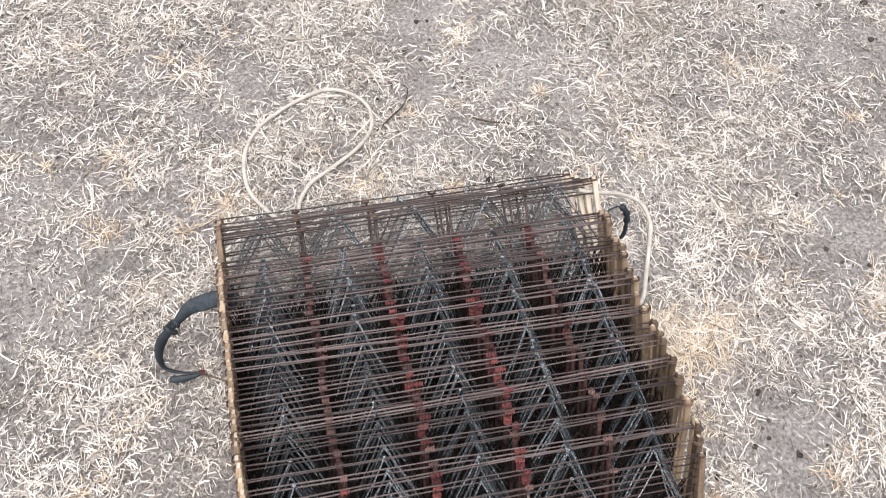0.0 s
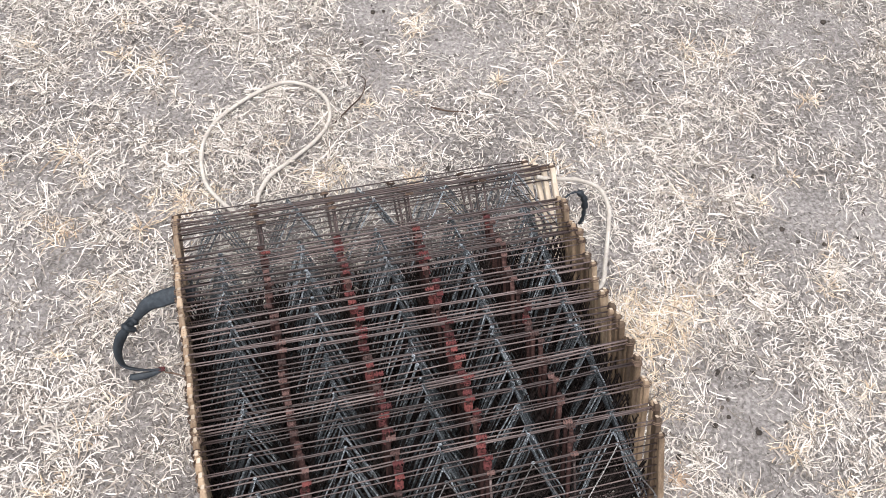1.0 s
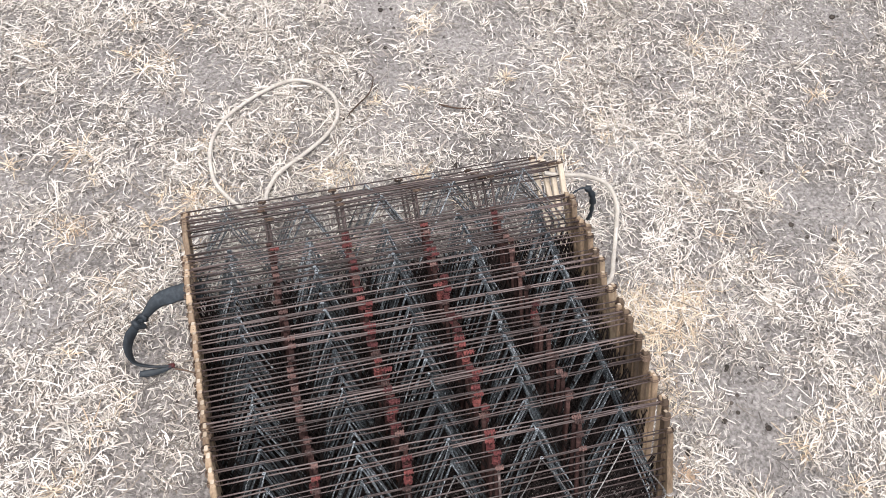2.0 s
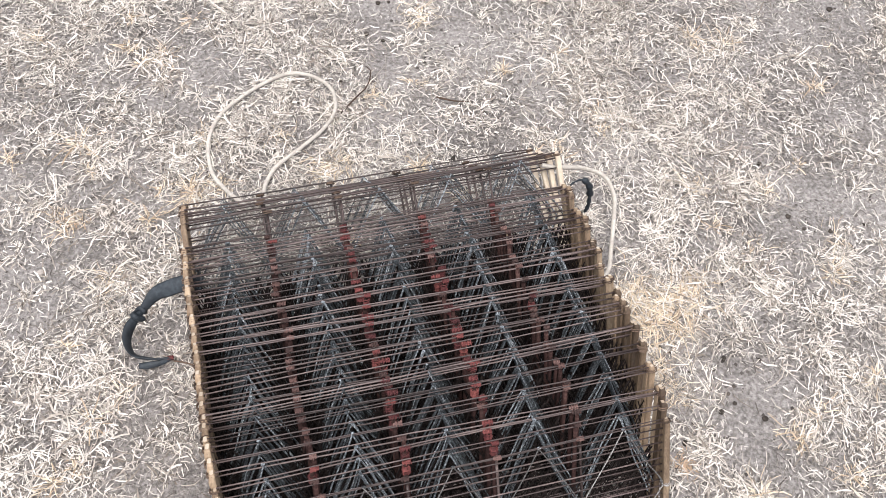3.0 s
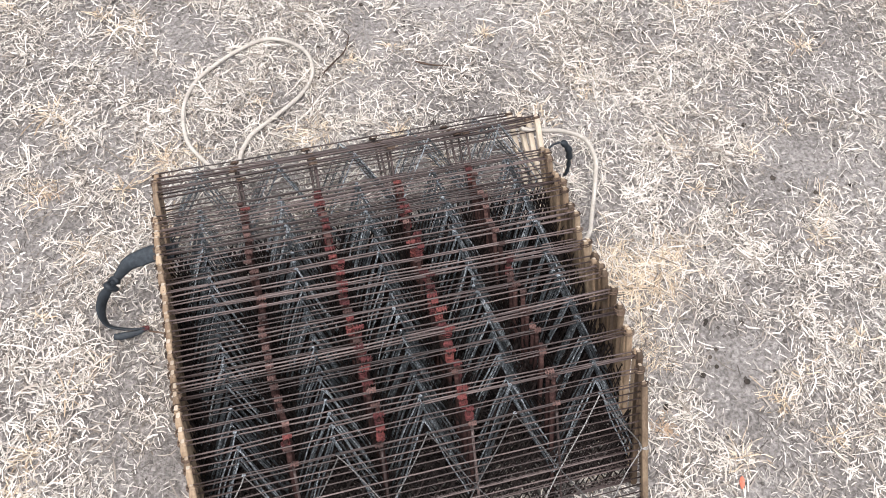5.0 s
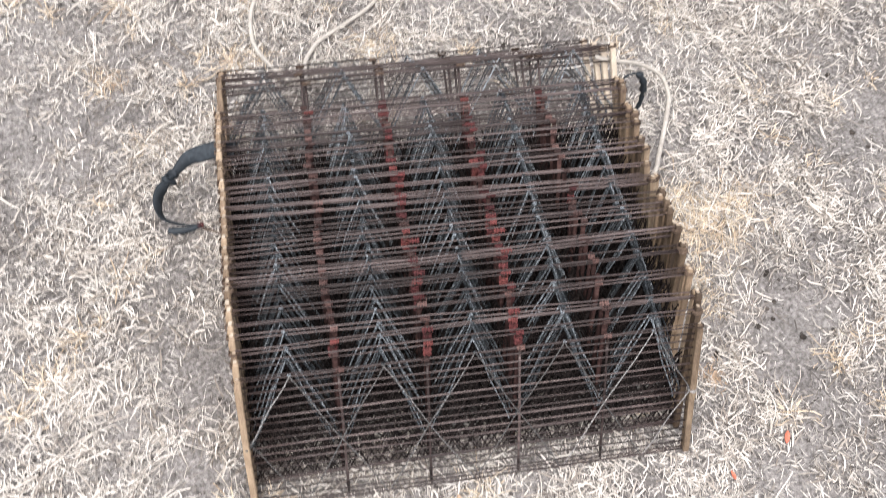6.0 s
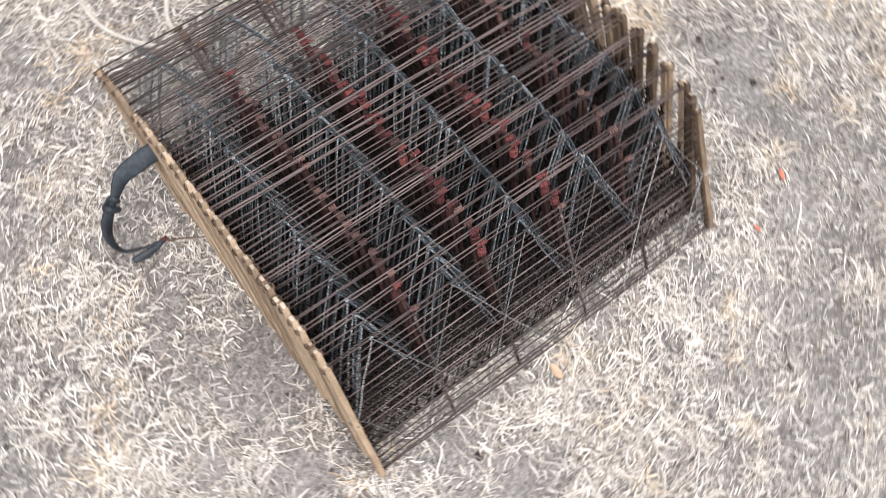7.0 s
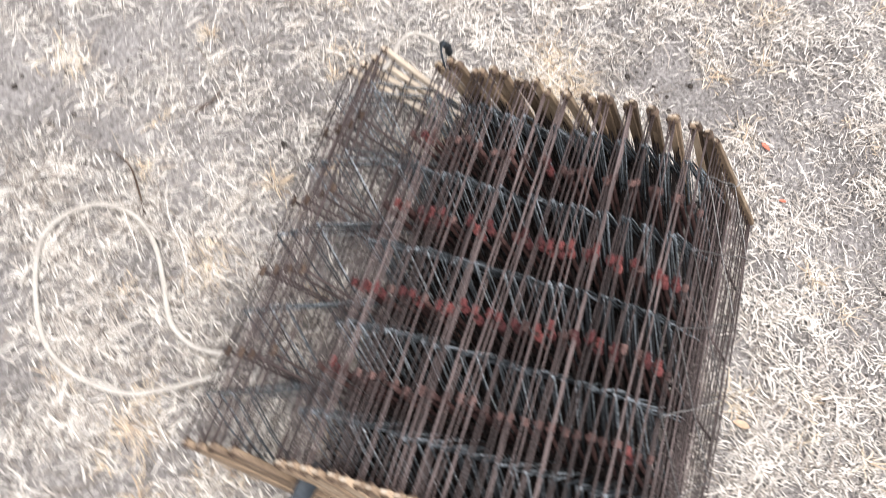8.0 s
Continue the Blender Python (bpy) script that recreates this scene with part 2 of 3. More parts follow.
NEAR = (-0.95, 1.65, -0.75, 2.1)
blades("straw_litter", 185000, NEAR, LITTER, 0.0115, 0.0013, 0.2, "short grey straw bits strewn flat over dry soil", floor=0.45, skip=under_trap, steps=2, curl=0.6)
blades("dry_grass", 120000, NEAR, STRAW, 0.0162, 0.00145, 0.35, "bleached dry grass tufts, trodden flat on bare soil", tuft=22, skip=under_trap, floor=0.14, crown=0.65, curl=0.5, spread=0.015)
blades("yellow_grass", 6500, NEAR, YELLOW, 0.016, 0.0012, 0.6, "small yellowish dry grass tufts in grey straw", tuft=30, skip=under_trap, floor=0.0, clump=5.0, spread=0.012, crown=0.8, curl=0.35)
blades("long_straw", 2600, NEAR, STRAW, 0.042, 0.0013, 0.12, "single long pale straws lying loose", skip=under_trap, curl=0.35)
blades("distant_straw", 12000, (-2.6, 3.3, -2.4, 3.8), STRAW, 0.035, 0.0042, 0.4, "pale dry grass further off on the soil", tuft=14, steps=2,
       skip=lambda x, y: NEAR[0] + 0.2 < x < NEAR[1] - 0.2 and NEAR[2] + 0.2 < y < NEAR[3] - 0.2, floor=0.3)


def crumbs(count, area):
    """Grains and crumbs of dry earth, as one piece of stuff."""
    verts, faces = [], []
    for _ in range(count):
        x, y = rng.uniform(area[0], area[1]), rng.uniform(area[2], area[3])
        q = min(0.0042, 0.001 / rng.uniform(0.14, 1.0))
        a = rng.uniform(0, 2 * math.pi)
        z = ground_height(x, y) + q * 0.2
        n = len(verts)
        c, d = math.cos(a) * q, math.sin(a) * q
        j = rng.uniform(0.6, 1.2, 4)
        verts += [(x + c * j[0], y + d * j[0], z), (x - d * j[1], y + c * j[1], z), (x - c * j[2], y - d * j[2], z), (x + d * j[3], y - c * j[3], z),
                  (x + c * 0.3, y + d * 0.2, z + q * j[0] * 0.7), (x - d * 0.2, y - c * 0.2, z + q * j[1] * 0.6)]
        faces += [(n, n + 1, n + 4), (n + 1, n + 5, n + 4), (n + 1, n + 2, n + 5), (n + 2, n + 3, n + 5), (n + 3, n + 4, n + 5), (n + 3, n, n + 4)]
    tagged(new("soil_crumbs", link("soil_crumbs", verts, faces, GRIT)), "loose grey crumbs of dry earth", "soil", kind="stuff")


crumbs(26000, (-0.6, 1.45, -0.5, 1.4))


def big_tuft(x, y, r, count, mat, label):
    verts, faces = [], []
    for _ in range(count):
        a = rng.uniform(0, 2 * math.pi)
        s = abs(rng.normal(0, r * 0.5))
        bx, by = x + s * math.cos(a + 0.6), y + s * math.sin(a + 0.6)
        ln, up = r * rng.uniform(0.25, 1.2), rng.uniform(0.05, 0.7)
        a += rng.normal(0, 1.1)
        z0 = ground_height(bx, by)
        bend = rng.normal(0, 0.7)
        pts = []
        for k in range(4):
            t = k / 3
            q = ln * t
            pts.append((bx + q * math.cos(a + bend * t) * math.cos(up * (1 - 0.6 * t)), by + q * math.sin(a + bend * t) * math.cos(up * (1 - 0.6 * t)),
                        z0 + max(0.001, q * math.sin(up * (1 - 0.55 * t)) - 0.25 * q * t)))
        w = rng.uniform(0.0004, 0.0009)
        n = len(verts)
        for k, (px, py, pz) in enumerate(pts):
            ww = w * (1.0, 1.0, 0.8, 0.15)[k]
            verts += [(px - math.sin(a) * ww, py + math.cos(a) * ww, pz), (px + math.sin(a) * ww, py - math.cos(a) * ww, pz + 0.0003)]
        faces += [(n + 2 * k, n + 2 * k + 1, n + 2 * k + 3, n + 2 * k + 2) for k in range(3)]
    ob = new("grass_tuft", link("grass_tuft", verts, faces, mat))
    tagged(ob, label, "grass tuft", "grass tufts", "stuff")


# ---- the folding trap ----
WIDE, RODS, STACK = 0.57, 18, 27
# top edge of each panel, front to rear: y and z
TOPS = [(0.12, 0.155), (0.16, 0.175), (0.2, 0.181), (0.25, 0.176), (0.3, 0.168), (0.37, 0.158), (0.44, 0.155), (0.5, 0.14), (0.58, 0.108), (0.63, 0.07)]
LONG = 0.197


def top_at(y):
    for (y0, z0), (y1, z1) in zip(TOPS, TOPS[1:]):
        if y <= y1:
            return z0 + (z1 - z0) * (y - y0) / (y1 - y0)
    return TOPS[-1][1]


def rod_mesh(seed, r):
    g = random.Random(seed)
    a, b, c, d = (g.uniform(-1, 1) for _ in range(4))
    pts = [(t, 0.0016 * a * math.sin(math.pi * t) + 0.0008 * b * math.sin(3 * math.pi * t), 0.0018 * c * math.sin(math.pi * t) + 0.0008 * d * math.sin(2 * math.pi * t))
           for t in np.linspace(0, 1, 9)]
    rad = [r * g.uniform(0.85, 1.15) for _ in pts]
    v, f = tube(pts, rad, 6)
    return link("rod", v, f, ROD, True)


def post_mesh(seed, mat, deep=0.0082):
    """A split bamboo post, 1 unit along x, thicker at its nodes, with worn edges."""
    g = random.Random(seed)
    verts, faces = [], []
    stops = [0.0, 0.012, 0.2, 0.42, 0.47, 0.52, 0.75, 0.955, 0.986, 1.0]
    for i, t in enumerate(stops):
        s = {0: 0.88, 4: 1.08, 8: 0.82, 9: 0.5}.get(i, g.uniform(0.93, 1.03))
        w, h, bev = 0.0042 * s, deep * s, 0.001
        oy, oz = g.uniform(-0.0006, 0.0006), g.uniform(-0.0006, 0.0006)
        for y, z in ((-w + bev, -h), (w - bev, -h), (w, -h + bev), (w, h - bev), (w - bev, h), (-w + bev, h), (-w, h - bev), (-w, -h + bev)):
            verts.append((t, y + oy, z + oz))
    for i in range(len(stops) - 1):
        for k in range(8):
            a, b = i * 8 + k, i * 8 + (k + 1) % 8
            faces.append((a, a + 8, b + 8, b))
    faces += [tuple(range(8)), tuple(reversed(range((len(stops) - 1) * 8, len(stops) * 8)))]
    me = link("post", verts, faces, mat)
    me.materials.append(PALE_POST)
    me.polygons[len(faces) - 1].material_index = 1
    return me


def cord_mesh(turns, r, wind, seed):
    """Two strands twisted round one another, 1 unit along x."""
    g = random.Random(seed)
    strands = []
    for phase in (0, math.pi):
        n = turns * 3
        pts = [(k / n, wind * math.cos(phase + 2 * math.pi * turns * k / n) + 0.001 * math.sin(9 * k / n + seed), wind * math.sin(phase + 2 * math.pi * turns * k / n)) for k in range(n + 1)]
        strands.append(tube(pts, [r * g.uniform(0.75, 1.3) for _ in pts], 3, caps=False))
    v, f = joined(*strands)
    return link("cord", v, f, CORD, True)


def wrap_mesh(mat, rings, r, ry, thick, seed, loose=0.15, tails=0):
    """A few uneven turns of thread round a crossing, along x about its middle, with loose ends if asked."""
    g = random.Random(seed)
    pts = []
    n = rings * 8
    shift = 0.0
    for k in range(n + 1):
        a = 2 * math.pi * rings * k / n
        if k % 8 == 0:
            swell, shift = g.uniform(1 - loose, 1 + loose * 1.6), g.uniform(-0.6, 0.6) * thick
        pts.append(((k / n - 0.5) * rings * thick * 1.9 + shift, ry * swell * math.cos(a), r * swell * math.sin(a)))
    pieces = [tube(pts, [thick * g.uniform(0.75, 1.2) for _ in pts], 4)]
    for _ in range(tails):
        p = Vector(g.choice(pts))
        d = Vector((g.uniform(-1, 1), g.uniform(-0.6, 0.6), g.uniform(-1, 0.6))) * r * 1.6
        pieces.append(tube([p, p + d * 0.5 + Vector((0, 0, 0.0008)), p + d], thick * 0.6, 3))
    v, f = joined(*pieces)
    return link("binding", v, f, mat, True)


def shade_net_mesh(at, cells, top, seed):
    """A net of thin dark cord over the lower part of a panel, in slanting meshes, added to darken the gaps between
    panels.
    """
    g = random.Random(seed)
    pieces = []
    for k in range(-6, cells + 1):
        for s in (1, -1):
            u0, u1 = (k, k + 6) if s > 0 else (k + 6, k)
            t0, t1 = 0.0, 1.0
            for u, du in ((u0 / cells, (u1 - u0) / cells),):
                t0 = max(t0, (0 - u) / du if du > 0 else (1 - u) / du)
                t1 = min(t1, (1 - u) / du if du > 0 else (0 - u) / du)
                if t1 - t0 < 0.05:
                    continue
                j, h = g.uniform(-0.012, 0.012), g.uniform(-0.03, 0.03)
                line = [at(min(1, max(0, u + du * t + j + h * t)), 0.01 + (top + g.uniform(-0.04, 0.04)) * t) for t in (t0, (t0 + t1) / 2, t1)]
                pieces.append(tube(line, g.uniform(0.0008, 0.0013), 3, caps=False))
    v, f = joined(*pieces)
    return link("net", v, f, SHADE_NET, True)


ROD_MESHES = [rod_mesh(s, 0.00105) for s in range(8)]
POST_MESHES = [post_mesh(s, POST) for s in range(5)]
BROWN_MESHES = [post_mesh(30 + s, BROWN_POST, 0.0058) for s in range(5)]
TAN_MESHES = [post_mesh(50 + s, POST, 0.005) for s in range(4)]
PALE_MESHES = [post_mesh(9 + s, PALE_POST, 0.0042) for s in range(3)]
STAVE_MESHES = []
for s in range(3):
    st = rod_mesh(40 + s, 0.003)
    st.name = "stave"
    st.materials.clear()
    st.materials.append(STAVE)
    STAVE_MESHES.append(st)
THIN_STAVES = [rod_mesh(60 + s, 0.0019) for s in range(2)]
CORD_MESHES = [cord_mesh(32, 0.00055, 0.00095, s) for s in range(4)]
PALE_CORDS = [cord_mesh(30, 0.0005, 0.0006, s) for s in range(2)]
PALE_HALVES = [cord_mesh(15, 0.0005, 0.0006, s) for s in range(2)]
for me in PALE_CORDS + PALE_HALVES:
    me.materials.clear()
    me.materials.append(PALE_CORD)
HALF_CORDS = [cord_mesh(16, 0.00055, 0.00095, s) for s in range(2)]
REDS = [wrap_mesh(RED, 11 + s, 0.0028, 0.0019, 0.00043, s, 0.45, 4) for s in range(6)]
FADEDS = [wrap_mesh(FADED, 10 + s, 0.0028, 0.0019, 0.00043, s, 0.45, 4) for s in range(5)]
RED_TIES = [wrap_mesh(RED, 15, 0.0042, 0.0042, 0.00045, 10 + s, 0.25, 3) for s in range(3)]
WHITE_TIE = wrap_mesh(PALE_CORD, 3, 0.0095, 0.0052, 0.0007, 4)
KNOTS = [wrap_mesh(GLINT_KNOT, 2, 0.0009, 0.0012, 0.0004, s, 0.8) for s in range(6)]
TIES = [wrap_mesh(TIE, 3, 0.0056, 0.0058, 0.0008, s) for s in range(3)]

trap = new("folding_trap")
tagged(trap, "folded stack of dark reed panels with tan bamboo end posts", "trap")
pick = random.Random(11)


def make_panel(index, yl, yr, bl, br, pale, inset=0.0):
    """One panel: a woven screen of reeds. yl, yr: its top edge at either end; bl, br: shifts of its foot."""
    def corner(x, y, shift):
        z = top_at(y) + pick.uniform(-0.002, 0.002)
        foot = y - math.sqrt(max(LONG ** 2 - z ** 2, 0.0004)) + shift
        wob = 0.0008 if x == 0 else 0.003
        off = -0.035 * y + pick.uniform(-wob, wob)
        top = Vector((x + off + (0.012 if x == 0 else 0.003), y, z))
        low = Vector((x + off * 0.8 + (0.004 if x == 0 else 0.0) + pick.uniform(-wob, wob), foot, 0.005))
        return low, low + (top - low).normalized() * LONG
    (l0, l1), (r0, r1) = corner(0.0, yl, bl), corner(WIDE + inset, yr, br)

    def at(u, v):
        return (l0.lerp(l1, v)).lerp(r0.lerp(r1, v), u)
    normal = (r0 - l0).cross(l1 - l0).normalized()
    lift = normal * 0.0035
    # the doubled head and foot rails are the body of the panel
    rails = []
    heights = [1.0, 0.968, 0.028, 0.0] + ([0.94] if index and pick.random() < 0.5 else [])
    for v in heights:
        loose = 0.0 if v in (0.0, 1.0) else 0.022
        a = at(-0.004 if v > 0.5 else 0.0, v + pick.uniform(-loose, loose * 0.7))
        b = at(1.004 + pick.uniform(0, 0.016), v + pick.uniform(-loose, loose * 0.7))
        bow, sag, ph = pick.uniform(-0.004, 0.004), pick.uniform(-0.004, 0.002), pick.uniform(0, 6)
        thick = pick.uniform(0.0008, 0.00125) * (1.3 if pale else 1)
        rails.append(tube([a.lerp(b, t) + normal * (bow * math.sin(math.pi * t) + pick.uniform(-0.0009, 0.0009)) + Vector((0, 0, sag * math.sin(math.pi * t) + 0.0013 * math.sin(ph + 7 * t) + pick.uniform(-0.0008, 0.0008))) for t in np.linspace(0, 1, 13)],
                          [thick * pick.uniform(0.85, 1.2) for _ in range(13)], 6))
    v, f = joined(*rails)
    body = new("panel", link("panel", v, f, ROD, True))
    body.parent = trap
    tagged(body, "woven dark reed panel")
    full = index == 0 or pale
    if not full:
        # added net that blocks light and view, so the inside of the stack goes dark
        child("net", shade_net_mesh(at, 64, 0.5 if index < 4 else 0.68, index), body, Matrix(), "near-black cord net added to shade the gaps")
    for k in range(1, RODS - 1):
        if not full and (k > 6 or index < 5 and k % 2 == 0) or pale and k % 3:
            continue
        h = k / (RODS - 1)
        if k == RODS - 2:
            h -= 0.012
        a, b = at(-0.003 + pick.uniform(-0.006, 0.004), h + pick.uniform(-0.006, 0.006)), at(1.003 + pick.uniform(-0.004, 0.006), h + pick.uniform(-0.006, 0.006))
        child("rod", pick.choice(ROD_MESHES), body, between(a, b, normal))
    for u in (0.0, 1.0):
        d = (at(u, 1) - at(u, 0)).normalized()
        side = -1 if u == 0 else 1
        o = Vector((side * 0.004, 0, 0))
        mesh = pick.choice(POST_MESHES if u == 0 else PALE_MESHES if pale else TAN_MESHES if index and pick.random() < 0.25 else BROWN_MESHES)
        child("post", mesh, body, between(at(u, 0) - d * 0.004 + o, at(u, 1) + d * (0.001 + pick.uniform(-0.002, 0.002) if u == 0 else pick.uniform(0.001, 0.006)) + o, normal),
              "tan split bamboo post" if u == 0 else "bleached bamboo post" if pale else "brown bamboo post")
        child("tie", pick.choice(TIES), body, Matrix.Translation(at(u, 0.985) + o) @ between(Vector((0, 0, 0)), d, normal), "dark brown twine tie")
    for n in range(1, 5):
        u = n / 5 + pick.uniform(-0.007, 0.007)
        child("stave", pick.choice(THIN_STAVES if full else STAVE_MESHES), body, between(at(u, -0.01) - lift * 1.2, at(u, 0.985) - lift * 1.2, normal), "dark upright stave")
        d = (at(u, 1) - at(u, 0)).normalized()
        red = not pale and index and (n in (2, 3) and pick.random() < 0.75 or pick.random() < 0.18)
        along = (at(1, 1) - at(0, 1)).normalized()
        child("binding", pick.choice(REDS if red else TIES if pale else FADEDS), body,
              Matrix.Translation(at(u + pick.uniform(-0.006, 0.006), 0.982 + pick.uniform(-0.014, 0.006))) @ between(Vector((0, 0, 0)), d if pale else along, normal),
              "red thread binding" if red else "brown twine binding" if pale else "faded pink thread binding")
        if red:
            child("binding", pick.choice(RED_TIES), body, Matrix.Translation(at(u, 0.9 + pick.uniform(-0.03, 0.03)) - lift * 1.0) @ between(Vector((0, 0, 0)), d, normal), "red thread binding")
    d = (at(0.5, 1) - at(0.5, 0)).normalized()
    for n in range(5):
        u = (n + 0.5) / 5
        child("knot", pick.choice(KNOTS), body, Matrix.Translation(at(u, 0.992) + lift * 0.3) @ between(Vector((0, 0, 0)), d, normal), "dark cord knot with pale glints in its colour")
        for s in (-1, 1):
            for face in ((0.6,) if index == 0 else (0.7, -0.7) if pale else (0.9, 0.1, -0.8)):
                j = pick.uniform(-0.014, 0.014)
                e = lift * (face + 0.25 * s)
                if 0 < index < STACK:
                    child("cord", pick.choice(CORD_MESHES), body, between(at(u + j * 0.3, 0.99) + e, at(u + s * 0.095 + j, 0.28) + e, normal), "dark twisted cord")
                elif 0 <= n + s < 5:
                    child("cord", pick.choice(CORD_MESHES if index else PALE_CORDS), body, between(at(u + j * 0.3, 0.99) + e, at(u + s / 5 + j, 0.01) + e, normal), "twisted cord")
                else:
                    edge = 0.0 if s < 0 else 1.0
                    halves = HALF_CORDS if index else PALE_HALVES
                    child("cord", pick.choice(halves), body, between(at(u + j * 0.3, 0.99) + e, at(edge, 0.5 + j) + e, normal), "twisted cord")
                    child("cord", pick.choice(halves), body, between(at(edge, 0.5 + j) + e, at(u + j, 0.01) + e, normal), "twisted cord")
    if index == 0:
        for u in (0.0, 1.0):
            child("tie", WHITE_TIE, body, Matrix.Translation(at(u, 0.5) + Vector((0.008 * u - 0.004, 0, 0))) @ between(Vector((0, 0, 0)), d, normal), "pale twine tie")


for i in range(STACK):
    y = 0.12 + 0.385 * i / (STACK - 1)
    fold = 0.0035 if i % 2 else -0.0035
    if i == 0:
        make_panel(i, 0.118, 0.12, 0.0, 0.0, False)
        continue
    make_panel(i, y + fold * 0.3 + pick.uniform(-0.001, 0.001), y - fold + pick.uniform(-0.004, 0.004), pick.uniform(-0.001, 0.002), pick.uniform(-0.018, 0.018), False)
for i, (yl, yr, dx) in enumerate(((0.56, 0.59, 0.022), (0.585, 0.604, 0.015), (0.603, 0.618, 0.006), (0.62, 0.63, -0.006))):
    make_panel(STACK + i, yl, yr, 0.0, pick.uniform(-0.004, 0.004), True, dx)


# ---- ropes and straps ----
def rope(points, r, label):
    """A three-strand laid rope along the points."""
    line = spline(points, 14)
    out, length = [], 0.0
    strands = [[], [], []]
    side = Vector((0, 0, 1))
    for i, p in enumerate(line):
        d = (line[min(i + 1, len(line) - 1)] - line[max(i - 1, 0)]).normalized()
        side = (side - d * side.dot(d)).normalized()
        up = d.cross(side)
        if i:
            length += (p - line[i - 1]).length
        for k in range(3):
            a = 2 * math.pi * (length / 0.013 + k / 3)
            strands[k].append(p + (side * math.cos(a) + up * math.sin(a)) * r * 0.26)
    v, f = joined(*(tube(s, r * 0.68, 7) for s in strands))
    ob = new("rope", link("rope", v, f, ROPE, True))
    ob.parent = trap
    return tagged(ob, label)


def on(x, y, z=0.009):
    return (x, y, max(ground_height(x, y), -0.01) + z)


rope([(0.112, 0.6, 0.066), (0.108, 0.64, 0.03), on(0.11, 0.68, 0.014), on(0.125, 0.712), on(0.142, 0.729), on(0.185, 0.757), on(0.225, 0.788), on(0.253, 0.828), on(0.254, 0.874), on(0.228, 0.91),
      on(0.189, 0.925), on(0.147, 0.914), on(0.093, 0.884), on(0.049, 0.846), on(0.027, 0.793), on(0.027, 0.733), on(0.046, 0.69, 0.012), (0.07, 0.645, 0.03), (0.085, 0.605, 0.066)],
     0.0043, "cream rope loop tied to the trap, lying on dry grass")
rope([(0.555, 0.585, 0.09), (0.575, 0.581, 0.085), (0.6, 0.581, 0.078), (0.633, 0.582, 0.065), (0.667, 0.569, 0.05), (0.677, 0.539, 0.035), (0.671, 0.513, 0.025), (0.66, 0.484, 0.02), (0.64, 0.441, 0.025),
      (0.624, 0.409, 0.035), (0.6, 0.385, 0.055), (0.572, 0.375, 0.08)],
     0.0043, "cream rope handle tied to bamboo posts, hanging above grass")


def strap(points, widths, label, twist):
    """A flat rubber strip along the points, with thickness and rolled edges."""
    line = spline(points, 6)
    verts, faces = [], []
    for i, p in enumerate(line):
        t = i / (len(line) - 1)
        d = (line[min(i + 1, len(line) - 1)] - line[max(i - 1, 0)]).normalized()
        q = t * (len(widths) - 1)
        k = min(int(q), len(widths) - 2)
        w = widths[k] + (widths[k + 1] - widths[k]) * (q - k)
        ang = twist[0] + (twist[1] - twist[0]) * t
        flat = d.cross(Vector((0, 0, 1))).normalized()
        up = flat.cross(d)
        a = flat * math.cos(ang) + up * math.sin(ang)
        b = d.cross(a)
        for x, z in ((-1, 0), (-0.8, 0.0014), (0, 0.0022 + 0.001 * math.sin(t * 19)), (0.8, 0.0014), (1, 0), (0.8, -0.0012), (0, -0.0018), (-0.8, -0.0012)):
            verts.append(p + a * (x * w / 2) + b * z)
    for i in range(len(line) - 1):
        for k in range(8):
            m, n = i * 8 + k, i * 8 + (k + 1) % 8
            faces.append((m, n, n + 8, m + 8))
    faces += [tuple(reversed(range(8))), tuple(range(len(verts) - 8, len(verts)))]
    ob = new("strap", link("strap", verts, faces, RUBBER, True))
    ob.parent = trap
    return tagged(ob, label)


left_strap = strap([(0.006, 0.462, 0.112), (-0.018, 0.471, 0.105), (-0.044, 0.473, 0.095), (-0.065, 0.472, 0.085), (-0.09, 0.456, 0.068), (-0.109, 0.446, 0.052), (-0.118, 0.431, 0.036), (-0.114, 0.416, 0.02),
                    (-0.096, 0.409, 0.013), (-0.078, 0.405, 0.011), (-0.064, 0.404, 0.011)],
                   [0.024, 0.024, 0.024, 0.02, 0.009, 0.016, 0.015, 0.013, 0.012, 0.011, 0.009], "black rubber strap knotted to the stack, curling to the grass", (0.4, 1.2))
strap([(-0.062, 0.402, 0.012), (-0.08, 0.4, 0.008), (-0.097, 0.4, 0.007), (-0.11, 0.402, 0.006)], [0.006, 0.009, 0.011, 0.009], "loose black rubber tail lying on the grass", (0.9, 0.2))
child("tie", RED_TIES[0], left_strap, Matrix.Translation((-0.063, 0.4035, 0.011)) @ Matrix.Scale(0.7, 4), "dark red thread round the strap's end")
kv, kf = tube([(-0.093 + 0.008 * math.cos(a) * (1 + 0.2 * math.sin(3 * a)), 0.455 + 0.007 * math.sin(a), 0.067 + 0.006 * math.sin(2 * a)) for a in np.linspace(0, 5.6, 14)], 0.0045, 6)
knot = new("knot", link("knot", kv, kf, RUBBER, True))
knot.parent = left_strap
gather = spline([(0.556, 0.495, 0.13), (0.562, 0.502, 0.14), (0.577, 0.511, 0.142), (0.593, 0.514, 0.138), (0.603, 0.508, 0.125), (0.606, 0.503, 0.105), (0.606, 0.498, 0.085), (0.603, 0.497, 0.07)], 4)
gv, gf = tube(gather, [(0.0015 if i < 12 else 0.005 if i < 20 else 0.0032) * (1 + 0.25 * math.sin(i * 2.1)) for i in range(len(gather) - 1)] + [0.0015], 7)
